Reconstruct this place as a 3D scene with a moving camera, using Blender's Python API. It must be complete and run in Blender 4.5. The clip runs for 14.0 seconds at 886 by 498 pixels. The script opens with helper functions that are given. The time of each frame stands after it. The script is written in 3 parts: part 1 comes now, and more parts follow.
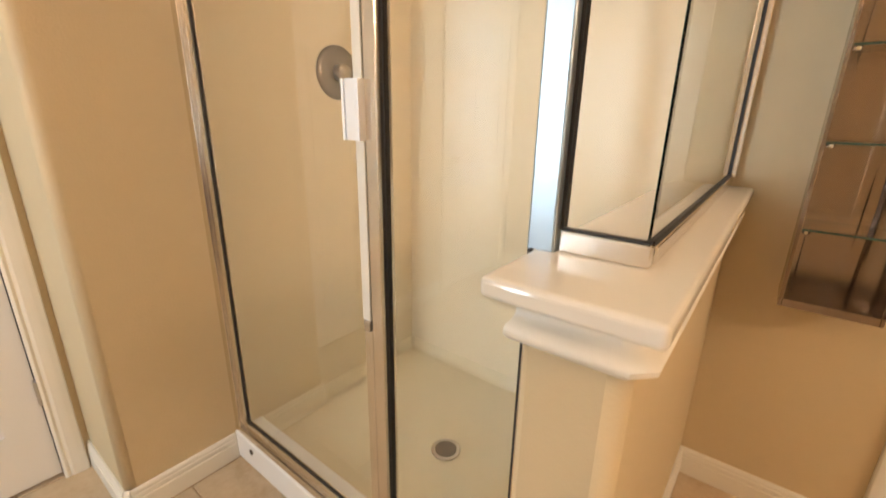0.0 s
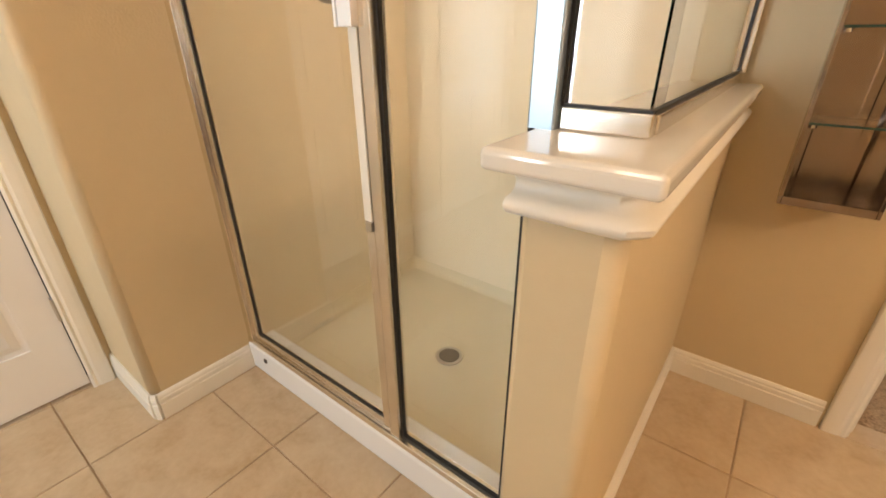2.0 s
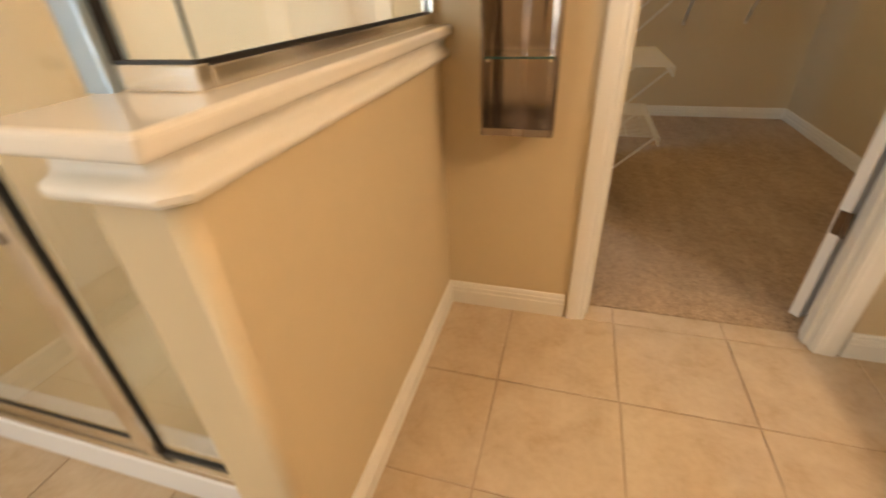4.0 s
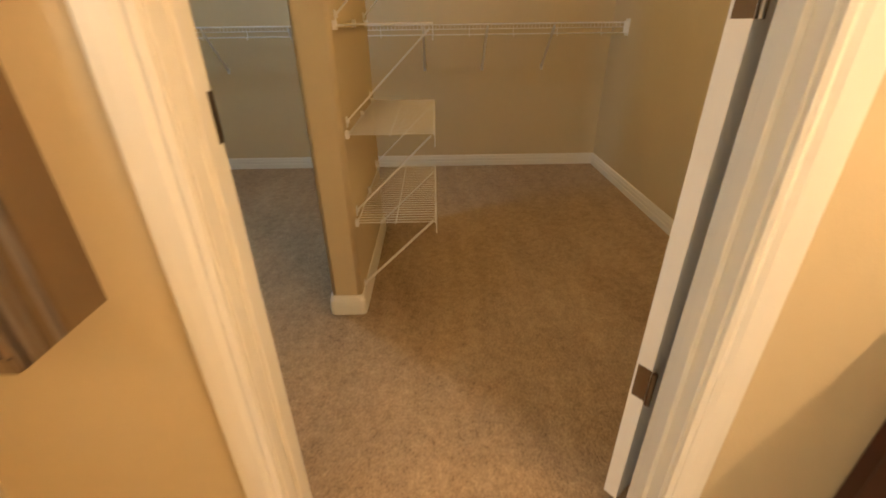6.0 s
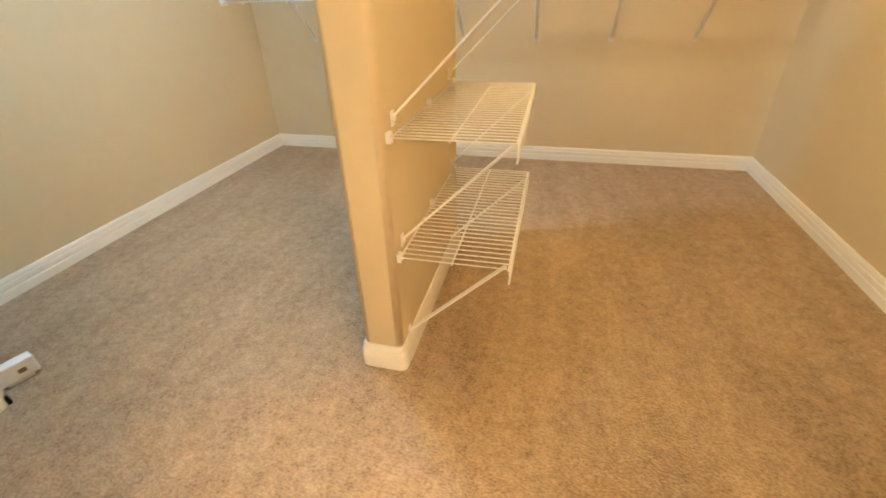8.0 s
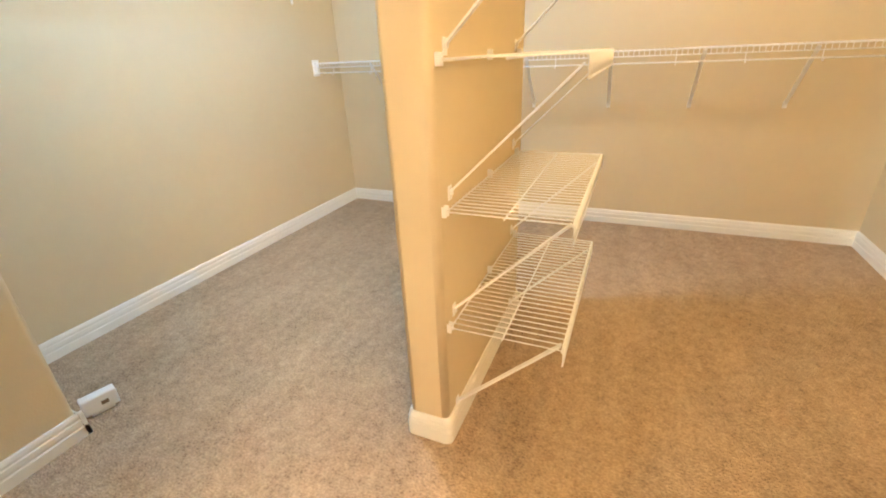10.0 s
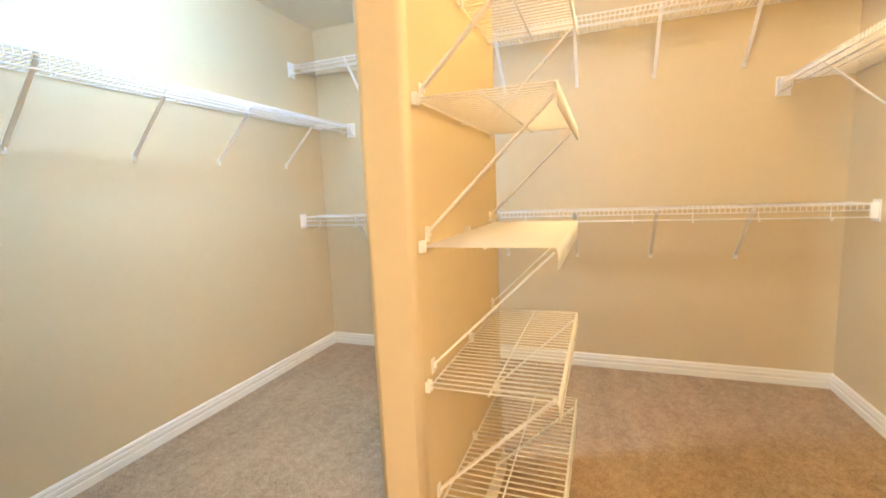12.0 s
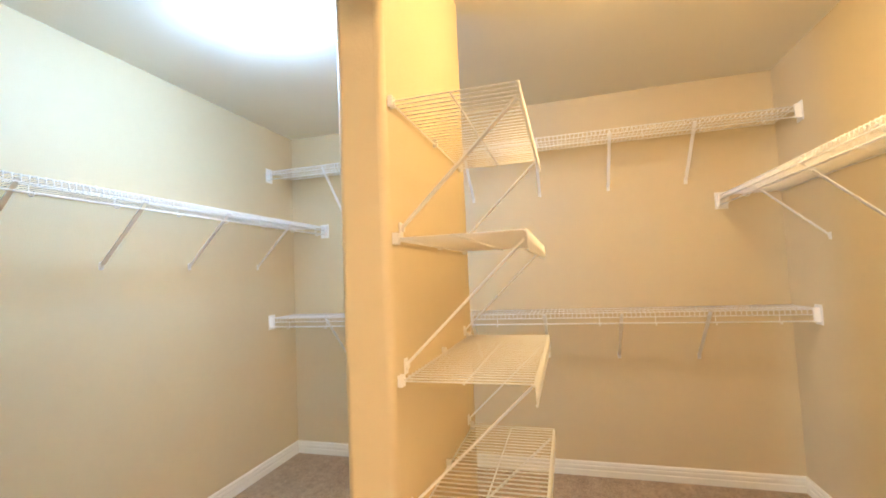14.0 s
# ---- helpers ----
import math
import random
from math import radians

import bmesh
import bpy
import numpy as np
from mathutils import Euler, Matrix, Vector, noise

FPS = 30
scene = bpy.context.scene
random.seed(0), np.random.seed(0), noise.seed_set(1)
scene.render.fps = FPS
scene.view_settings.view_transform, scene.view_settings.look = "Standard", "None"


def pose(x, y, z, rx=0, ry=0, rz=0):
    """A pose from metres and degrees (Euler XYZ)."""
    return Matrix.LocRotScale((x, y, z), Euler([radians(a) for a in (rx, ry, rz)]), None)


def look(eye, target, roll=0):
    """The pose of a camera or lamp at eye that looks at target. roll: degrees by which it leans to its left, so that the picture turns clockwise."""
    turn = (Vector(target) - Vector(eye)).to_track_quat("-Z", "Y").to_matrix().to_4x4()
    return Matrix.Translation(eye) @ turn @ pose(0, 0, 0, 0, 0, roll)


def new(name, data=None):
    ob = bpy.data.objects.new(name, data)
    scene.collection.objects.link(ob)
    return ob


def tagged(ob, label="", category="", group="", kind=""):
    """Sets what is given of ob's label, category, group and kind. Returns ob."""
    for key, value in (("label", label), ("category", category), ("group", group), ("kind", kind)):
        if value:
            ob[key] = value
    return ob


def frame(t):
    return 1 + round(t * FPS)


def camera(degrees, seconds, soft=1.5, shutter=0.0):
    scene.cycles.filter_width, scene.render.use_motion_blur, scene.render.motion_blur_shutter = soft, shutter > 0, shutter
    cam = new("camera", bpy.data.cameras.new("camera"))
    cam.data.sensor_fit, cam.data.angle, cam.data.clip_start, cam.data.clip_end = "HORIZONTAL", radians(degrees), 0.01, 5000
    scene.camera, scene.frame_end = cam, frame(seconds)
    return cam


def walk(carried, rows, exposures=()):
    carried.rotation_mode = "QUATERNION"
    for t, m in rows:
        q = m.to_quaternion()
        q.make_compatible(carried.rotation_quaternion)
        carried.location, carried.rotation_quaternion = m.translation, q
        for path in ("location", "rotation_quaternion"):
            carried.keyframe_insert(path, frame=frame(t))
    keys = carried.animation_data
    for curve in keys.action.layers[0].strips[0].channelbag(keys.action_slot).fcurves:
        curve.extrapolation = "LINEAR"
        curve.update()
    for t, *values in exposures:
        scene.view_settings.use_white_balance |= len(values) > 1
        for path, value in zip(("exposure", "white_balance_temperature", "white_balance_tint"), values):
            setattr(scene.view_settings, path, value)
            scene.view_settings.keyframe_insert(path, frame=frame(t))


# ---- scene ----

cam = camera(91.4, 14.0, soft=1.7, shutter=0.4)
PATH = [
    (0, (0.083, -1.595, 1.284), (-1.082, -0.087, 0.678), 1.0),
    (0.5, (0.086, -1.609, 1.241), (-1.056, -0.148, 0.491), 0.7),
    (1, (0.091, -1.608, 1.221), (-1.023, -0.169, 0.391), 0.8),
    (1.5, (0.097, -1.615, 1.217), (-1.007, -0.185, 0.358), 0.4),
    (2, (0.105, -1.621, 1.208), (-0.993, -0.201, 0.327), -0.3),
    (2.5, (0.106, -1.622, 1.196), (-0.965, -0.216, 0.262), 0.0),
    (3, (0.12, -1.615, 1.192), (-0.898, -0.183, 0.237), -0.5),
    (3.5, (0.223, -1.548, 1.183), (-0.552, -0.008, 0.168), -1.6),
    (4, (0.409, -1.438, 1.185), (-0.094, 0.192, 0.14), -2.7),
    (4.2, (0.469, -1.396, 1.185), (0.085, 0.267, 0.142), -2.6),
    (6.3, (0.91, -0.391, 1.145), (0.935, 1.377, 0.211), -0.7),
    (6.5, (0.924, -0.296, 1.128), (0.904, 1.45, 0.152), -1.1),
    (7, (0.921, -0.114, 1.132), (0.879, 1.626, 0.147), -1.8),
    (7.5, (0.911, -0.017, 1.112), (0.728, 1.692, 0.091), -2.7),
    (8, (0.932, 0.03, 1.109), (0.509, 1.69, 0.076), -1.6),
    (8.2, (0.948, 0.043, 1.104), (0.44, 1.682, 0.075), -1.7),
    (10.3, (0.965, 0.078, 1.168), (0.217, 1.781, 0.431), -2.0),
    (10.5, (0.971, 0.075, 1.175), (0.236, 1.811, 0.508), -1.8),
    (11, (0.954, 0.076, 1.231), (0.249, 1.868, 0.688), -1.9),
    (11.5, (0.953, 0.075, 1.242), (0.263, 1.913, 0.86), -2.0),
    (12, (0.953, 0.078, 1.273), (0.262, 1.937, 1.013), -2.4),
    (12.5, (0.959, 0.074, 1.307), (0.294, 1.953, 1.147), -2.0),
    (13, (0.962, 0.064, 1.333), (0.32, 1.957, 1.267), -2.2),
    (13.5, (0.955, 0.056, 1.361), (0.351, 1.962, 1.374), -2.2),
    (14, (0.945, 0.042, 1.393), (0.401, 1.963, 1.513), -2.5),
]
EXPOSE = [(0.0, 0.05, 7000, 15), (3.0, 0.10, 7100, 15), (4.0, 0.12, 7250, 13), (6.5, 0.56, 9100, 14), (7.5, 1.48, 8200, 10), (8.2, 1.80, 7450, 9), (10.5, 1.99, 6950, 10), (12.5, 1.86, 7000, 11), (14.0, 1.64, 7100, 12)]
walk(cam, [(t, look(eye, target, roll)) for t, eye, target, roll in PATH], EXPOSE)

# ---- plan, in metres ----
BX0, BX1, BY0, BY1 = -1.745, 2.32, -3.62, 0.012     # bathroom
CX0, CX1, CY0, CY1 = -1.18, 2.215, 0.102, 3.09    # closet
CEIL = 2.56
DX0, DX1, DOORH = 0.537, 1.346, 2.05               # closet doorway
SY = -0.968                                        # plane of the shower glass
SX0 = -1.365                                       # shower's left wall
HX0, HX1, HY0 = -0.163, -0.013, -1.09               # half wall
CAPZ = 1.08
STUBY = -1.355                                     # front of the wall stub beside the shower
PILE = 0.046                                       # top of the carpet
WX0, WX1 = -1.46, -1.20                            # window behind the walk

# ---- world and light ----
world = bpy.data.worlds.new("world")
scene.world = world
world.use_nodes = True
sky = world.node_tree.nodes.new("ShaderNodeTexSky")
sky.sky_type, sky.sun_disc, sky.sun_elevation, sky.sun_rotation = "NISHITA", False, radians(35), radians(200)
world.node_tree.links.new(sky.outputs[0], world.node_tree.nodes["Background"].inputs[0])
world.node_tree.nodes["Background"].inputs[1].default_value = 0.1

WINDOW_W, BULB_W, FILL_W = 31.0, 58.0, 20.0       # bathroom daylight, vanity bulbs and an added ceiling fill
COOL, WARM = 174.0, 172.0                            # emission of the closet's two domes

win_light = new("window_daylight", bpy.data.lights.new("window_daylight", "AREA"))
win_light.data.shape, win_light.data.size, win_light.data.size_y = "RECTANGLE", 0.20, 1.40
win_light.data.energy, win_light.data.color = WINDOW_W, (0.70, 0.87, 1.0)
win_light.matrix_world = pose((WX0 + WX1) / 2, BY0 - 0.03, 1.36, 90, 0, 0)


# ---- materials ----
def mat(name, color, rough=0.5, metal=0.0, var=0.06, scale=8.0, bump=0.0, bscale=60.0, spec=0.5, trans=0.0, emit=0.0, ecol=None, rnd=0.0, fine=0.0):
    m = bpy.data.materials.new(name)
    m.use_nodes = True
    nt = m.node_tree
    n, l = nt.nodes, nt.links
    b = n["Principled BSDF"]
    b.inputs["Roughness"].default_value = rough
    b.inputs["Metallic"].default_value = metal
    b.inputs["Specular IOR Level"].default_value = spec
    b.inputs["Transmission Weight"].default_value = trans
    b.inputs["Base Color"].default_value = (*color, 1)
    tc = n.new("ShaderNodeTexCoord")
    if var or fine or rnd:
        t1 = n.new("ShaderNodeTexNoise")
        t1.inputs["Scale"].default_value, t1.inputs["Detail"].default_value = scale, 4
        l.new(tc.outputs["Object"], t1.inputs["Vector"])
        t2 = n.new("ShaderNodeTexNoise")
        t2.inputs["Scale"].default_value, t2.inputs["Detail"].default_value = scale * 14, 3
        l.new(tc.outputs["Object"], t2.inputs["Vector"])
        mixv = n.new("ShaderNodeMath")
        mixv.operation = "MULTIPLY_ADD"
        l.new(t1.outputs[0], mixv.inputs[0])
        mixv.inputs[1].default_value = 2 * var
        mixv.inputs[2].default_value = 1 - var
        m2 = n.new("ShaderNodeMath")
        m2.operation = "MULTIPLY_ADD"
        l.new(t2.outputs[0], m2.inputs[0])
        m2.inputs[1].default_value = 2 * fine
        l.new(mixv.outputs[0], m2.inputs[2])
        val = m2.outputs[0]
        if rnd:
            oi = n.new("ShaderNodeObjectInfo")
            m3 = n.new("ShaderNodeMath")
            m3.operation = "MULTIPLY_ADD"
            l.new(oi.outputs["Random"], m3.inputs[0])
            m3.inputs[1].default_value = rnd
            l.new(val, m3.inputs[2])
            val = m3.outputs[0]
        hs = n.new("ShaderNodeHueSaturation")
        hs.inputs["Color"].default_value = (*color, 1)
        l.new(val, hs.inputs["Value"])
        l.new(hs.outputs[0], b.inputs["Base Color"])
        rr = n.new("ShaderNodeMath")
        rr.operation = "MULTIPLY_ADD"
        l.new(t1.outputs[0], rr.inputs[0])
        rr.inputs[1].default_value, rr.inputs[2].default_value = 0.12 * rough, rough * 0.94
        l.new(rr.outputs[0], b.inputs["Roughness"])
    if bump:
        t3 = n.new("ShaderNodeTexNoise")
        t3.inputs["Scale"].default_value, t3.inputs["Detail"].default_value = bscale, 3
        l.new(tc.outputs["Object"], t3.inputs["Vector"])
        bp = n.new("ShaderNodeBump")
        bp.inputs["Strength"].default_value, bp.inputs["Distance"].default_value = bump, 0.004
        l.new(t3.outputs[0], bp.inputs["Height"])
        l.new(bp.outputs[0], b.inputs["Normal"])
    if emit:
        b.inputs["Emission Color"].default_value = (*(ecol or color), 1)
        b.inputs["Emission Strength"].default_value = emit
    return m


PAINT = mat("tan_wall_paint", (0.606, 0.494, 0.314), 0.6, var=0.035, scale=1.6, fine=0.02, bump=0.16, bscale=150)
CEILP = mat("ceiling_paint", (0.82, 0.79, 0.70), 0.75, var=0.03, scale=2, bump=0.2, bscale=110)
TRIM = mat("white_trim_paint", (0.80, 0.77, 0.69), 0.42, var=0.02, scale=3, bump=0.03, bscale=40)
DOORP = mat("white_door_paint", (0.82, 0.81, 0.79), 0.35, var=0.02, scale=3, bump=0.03, bscale=60)
MARBLE = mat("cultured_marble", (0.80, 0.76, 0.68), 0.09, var=0.03, scale=3)
SURROUND = mat("shower_surround", (0.75, 0.64, 0.46), 0.32, var=0.03, scale=2.5, fine=0.01)
PAN = mat("shower_pan", (0.70, 0.605, 0.42), 0.22, var=0.03, scale=4)
CURB = mat("curb_acrylic", (0.83, 0.83, 0.82), 0.2, var=0.02)
ALU = mat("satin_aluminium", (0.78, 0.74, 0.68), 0.22, 1.0, var=0.05, scale=4, fine=0.03)
# Blue tint puts reflected daylight into the corner profile's colour.
SATIN = mat("daylight_tinted_profile", (0.40, 0.49, 0.56), 0.36, 0.85, var=0.03, scale=5)
HANDLE = mat("satin_handle", (0.88, 0.90, 0.93), 0.42, 0.6, var=0.02)
CHROME = mat("chrome", (0.86, 0.85, 0.83), 0.12, 1.0, var=0.02)
VALVE = mat("dull_nickel", (0.30, 0.265, 0.23), 0.34, 1.0, var=0.1, scale=20)
NICKEL = mat("brushed_nickel", (0.52, 0.48, 0.43), 0.3, 1.0, var=0.08, scale=20)
HINGE = mat("aged_hinge_metal", (0.17, 0.125, 0.09), 0.38, 1.0, var=0.12, scale=30)
STEEL = mat("stainless_steel", (0.36, 0.30, 0.26), 0.20, 1.0, var=0.05, scale=3)
SEAL = mat("black_rubber_seal", (0.012, 0.011, 0.010), 0.5, var=0.1)
def brushed_streaks(m):
    """Shallow upright waves in the sheet, brushed crosswise so that highlights stretch upright."""
    n, l = m.node_tree.nodes, m.node_tree.links
    b, tg = n["Principled BSDF"], n.new("ShaderNodeTangent")
    tg.direction_type, tg.axis = "RADIAL", "Z"
    b.inputs["Anisotropic"].default_value, b.inputs["Anisotropic Rotation"].default_value = 0.85, 0.25
    l.new(tg.outputs[0], b.inputs["Tangent"])
    tc, mp, t, bp = (n.new(k) for k in ("ShaderNodeTexCoord", "ShaderNodeMapping", "ShaderNodeTexNoise", "ShaderNodeBump"))
    mp.inputs["Scale"].default_value = (24, 24, 0.9)
    t.inputs["Scale"].default_value, t.inputs["Detail"].default_value = 1.0, 1.5
    bp.inputs["Strength"].default_value, bp.inputs["Distance"].default_value = 1.0, 0.012
    l.new(tc.outputs["Object"], mp.inputs[0])
    l.new(mp.outputs[0], t.inputs["Vector"])
    l.new(t.outputs[0], bp.inputs["Height"])
    l.new(bp.outputs[0], n["Principled BSDF"].inputs["Normal"])


brushed_streaks(STEEL)
GLASS = mat("clear_glass", (0.960, 0.960, 0.938), 0.0, trans=1.0, var=0.0)
GLASS_EDGE = mat("green_glass_edge", (0.02, 0.06, 0.05), 0.1, var=0.0)
def tile_material():
    m = mat("beige_floor_tile", (0.56, 0.42, 0.26), 0.34, var=0.1, bump=0.14, bscale=26)
    n, l = m.node_tree.nodes, m.node_tree.links
    tc, oi, add, t, t2, mx, r = (n.new(k) for k in ("ShaderNodeTexCoord", "ShaderNodeObjectInfo", "ShaderNodeVectorMath", "ShaderNodeTexNoise", "ShaderNodeTexNoise", "ShaderNodeMix", "ShaderNodeValToRGB"))
    l.new(tc.outputs["Object"], add.inputs[0])
    l.new(oi.outputs["Location"], add.inputs[1])
    t.inputs["Scale"].default_value, t.inputs["Detail"].default_value, t.inputs["Distortion"].default_value = 8.0, 6, 0.6
    t2.inputs["Scale"].default_value, t2.inputs["Detail"].default_value = 46.0, 4
    for k in (t, t2):
        l.new(add.outputs[0], k.inputs["Vector"])
    mx.data_type = "FLOAT"
    mx.inputs[0].default_value = 0.3
    l.new(t.outputs[0], mx.inputs[2])
    l.new(t2.outputs[0], mx.inputs[3])
    e = r.color_ramp.elements
    e[0].position, e[0].color = 0.33, (0.455, 0.335, 0.205, 1)
    e[1].position, e[1].color = 0.66, (0.59, 0.475, 0.33, 1)
    k = e.new(0.47)
    k.color = (0.525, 0.405, 0.27, 1)
    l.new(mx.outputs[0], r.inputs[0])
    l.new(r.outputs[0], n["Principled BSDF"].inputs["Base Color"])
    return m


TILE = tile_material()
GROUT = mat("brown_grout", (0.39, 0.285, 0.19), 0.85, var=0.25, scale=9, fine=0.1, bump=0.3, bscale=200)
WIRE = mat("white_vinyl_wire", (0.86, 0.85, 0.84), 0.35, var=0.02, scale=20)
PLASTIC = mat("white_plastic", (0.82, 0.81, 0.79), 0.4, var=0.02, scale=20)
DARKWOOD = mat("dark_cherry_wood", (0.06, 0.018, 0.010), 0.3, var=0.3, scale=6, fine=0.1)
INK = mat("brown_print", (0.20, 0.13, 0.08), 0.6, var=0.1)
# Near-black for flat patches that stand in for the shade inside holes.
DARK = mat("hole_shade", (0.02, 0.02, 0.02), 0.7, var=0.1)
DOME_COOL = mat("cool_lit_glass", (0.9, 0.9, 0.9), 0.3, emit=COOL, ecol=(0.58, 1.0, 1.72), var=0.0)
DOME_WARM = mat("warm_lit_glass", (0.9, 0.85, 0.8), 0.3, emit=WARM, ecol=(1.0, 0.725, 0.385), var=0.0)
DOME_FILL = mat("warm_fill_glow_bathroom", (0.9, 0.85, 0.8), 0.3, emit=FILL_W, ecol=(1.0, 0.71, 0.50), var=0.0)
BULB = mat("lit_vanity_bulb", (0.9, 0.85, 0.8), 0.3, emit=BULB_W * 3, ecol=(1.0, 0.755, 0.55), var=0.0)


def carpet_material():
    m = bpy.data.materials.new("beige_cut_pile_carpet")
    m.use_nodes = True
    n, l = m.node_tree.nodes, m.node_tree.links
    b = n["Principled BSDF"]
    b.inputs["Roughness"].default_value = 0.95
    b.inputs["Specular IOR Level"].default_value = 0.1
    b.inputs["Sheen Weight"].default_value = 0.08
    tc = n.new("ShaderNodeTexCoord")

    def noise_at(scale, detail, stretch=None, turn=0.0):
        t = n.new("ShaderNodeTexNoise")
        t.inputs["Scale"].default_value, t.inputs["Detail"].default_value = scale, detail
        mp = n.new("ShaderNodeMapping")
        mp.inputs["Rotation"].default_value = (0, 0, radians(turn))
        mp.inputs["Scale"].default_value = stretch or (1, 1, 1)
        l.new(tc.outputs["Object"], mp.inputs[0])
        l.new(mp.outputs[0], t.inputs["Vector"])
        return t.outputs[0]

    def blend(a, c, k):
        x = n.new("ShaderNodeMix")
        x.data_type = "FLOAT"
        x.inputs[0].default_value = k
        l.new(a, x.inputs[2])
        l.new(c, x.inputs[3])
        return x.outputs[0]

    tuft = noise_at(115, 5, (1, 1.6, 1))
    clump = noise_at(34, 4)
    swath = noise_at(3.6, 3, (2.8, 0.5, 1), 12)
    worn = noise_at(1.6, 3)
    pile = blend(tuft, clump, 0.32)
    tone = blend(pile, blend(swath, worn, 0.5), 0.28)
    r = n.new("ShaderNodeValToRGB")
    e = r.color_ramp.elements
    e[0].position, e[0].color = 0.34, (0.205, 0.134, 0.080, 1)
    e[1].position, e[1].color = 0.65, (0.60, 0.44, 0.285, 1)
    mid = r.color_ramp.elements.new(0.47)
    mid.color = (0.395, 0.28, 0.176, 1)
    l.new(tone, r.inputs[0])
    l.new(r.outputs[0], b.inputs["Base Color"])
    bp = n.new("ShaderNodeBump")
    bp.inputs["Strength"].default_value, bp.inputs["Distance"].default_value = 1.0, 0.015
    l.new(pile, bp.inputs["Height"])
    l.new(bp.outputs[0], b.inputs["Normal"])
    return m


CARPET = carpet_material()


# ---- mesh helpers ----
def obj(name, bm, material, smooth=False):
    me = bpy.data.meshes.new(name)
    bmesh.ops.recalc_face_normals(bm, faces=bm.faces)
    bm.to_mesh(me)
    bm.free()
    me.materials.append(material)
    if smooth:
        for p in me.polygons:
            p.use_smooth = True
    return new(name, me)


def part(name, bm, material, parent, label="", smooth=False):
    ob = obj(name, bm, material, smooth)
    ob.parent = parent
    if label:
        ob["label"] = label
    return ob


def empty(name, m, label, category, group="", kind=""):
    ob = new(name)
    ob.empty_display_size = 0.1
    ob.matrix_world = m
    return tagged(ob, label, category, group, kind)


def structure(ob, label, category):
    return tagged(ob, label, category, "", "structure")


def add_box(bm, x0, x1, y0, y1, z0, z1, bevel=0.0):
    vs = [bm.verts.new((x, y, z)) for z in (z0, z1) for y in (y0, y1) for x in (x0, x1)]
    fs = [bm.faces.new([vs[i] for i in q]) for q in ((0, 2, 3, 1), (4, 5, 7, 6), (0, 1, 5, 4), (2, 6, 7, 3), (0, 4, 6, 2), (1, 3, 7, 5))]
    if bevel:
        es = {e for f in fs for e in f.edges}
        bmesh.ops.bevel(bm, geom=list(es), offset=bevel, segments=2, profile=0.5, affect="EDGES")
    return bm


def box(x0, x1, y0, y1, z0, z1, bevel=0.0):
    return add_box(bmesh.new(), x0, x1, y0, y1, z0, z1, bevel)


def boxes(*rows, bevel=0.0):
    bm = bmesh.new()
    for r in rows:
        tmp = box(*r, bevel)
        me = bpy.data.meshes.new("tmp")
        tmp.to_mesh(me)
        tmp.free()
        bm.from_mesh(me)
        bpy.data.meshes.remove(me)
    return bm


def prism(points, z0, z1, m=None):
    """A closed outline in x, y swept from z0 to z1, then moved by m."""
    bm = bmesh.new()
    lo = [bm.verts.new((x, y, z0)) for x, y in points]
    hi = [bm.verts.new((x, y, z1)) for x, y in points]
    k = len(points)
    bm.faces.new(lo[::-1])
    bm.faces.new(hi)
    for i in range(k):
        bm.faces.new((lo[i], lo[(i + 1) % k], hi[(i + 1) % k], hi[i]))
    if m is not None:
        bm.transform(m)
    return bm


def rounded(x0, x1, y0, y1, r00=0.0, r10=0.0, r11=0.0, r01=0.0, n=6):
    """A rectangle's outline, with a radius for each corner: (x0,y0), (x1,y0), (x1,y1), (x0,y1)."""
    pts = []
    for cx, cy, r, a0, sx, sy in ((x0, y0, r00, 180, 1, 1), (x1, y0, r10, 270, -1, 1), (x1, y1, r11, 0, -1, -1), (x0, y1, r01, 90, 1, -1)):
        if r == 0:
            pts.append((cx, cy))
            continue
        for i in range(n + 1):
            a = radians(a0 + 90 * i / n)
            pts.append((cx + sx * r + r * math.cos(a), cy + sy * r + r * math.sin(a)))
    return pts


def add_rod(bm, p, q, r, n=6):
    p, q = Vector(p), Vector(q)
    d = q - p
    m = Matrix.Translation((p + q) / 2) @ d.to_track_quat("Z", "Y").to_matrix().to_4x4()
    bmesh.ops.create_cone(bm, cap_ends=True, segments=n, radius1=r, radius2=r, depth=d.length, matrix=m)
    return bm


def rod(p, q, r, n=6):
    return add_rod(bmesh.new(), p, q, r, n)


def disc(center, axis, r, depth, n=28, r2=None):
    bm = bmesh.new()
    m = Matrix.Translation(center) @ Vector(axis).to_track_quat("Z", "Y").to_matrix().to_4x4()
    bmesh.ops.create_cone(bm, cap_ends=True, segments=n, radius1=r, radius2=r if r2 is None else r2, depth=depth, matrix=m)
    return bm


def lathe(profile, n=32, m=None):
    """A profile of (radius, height) turned round z."""
    bm = bmesh.new()
    rings = [[bm.verts.new((r * math.cos(2 * math.pi * i / n), r * math.sin(2 * math.pi * i / n), z)) for i in range(n)] for r, z in profile]
    for a, b in zip(rings, rings[1:]):
        for i in range(n):
            bm.faces.new((a[i], a[(i + 1) % n], b[(i + 1) % n], b[i]))
    bm.faces.new(rings[0])
    bm.faces.new(rings[-1])
    if m is not None:
        bm.transform(m)
    return bm


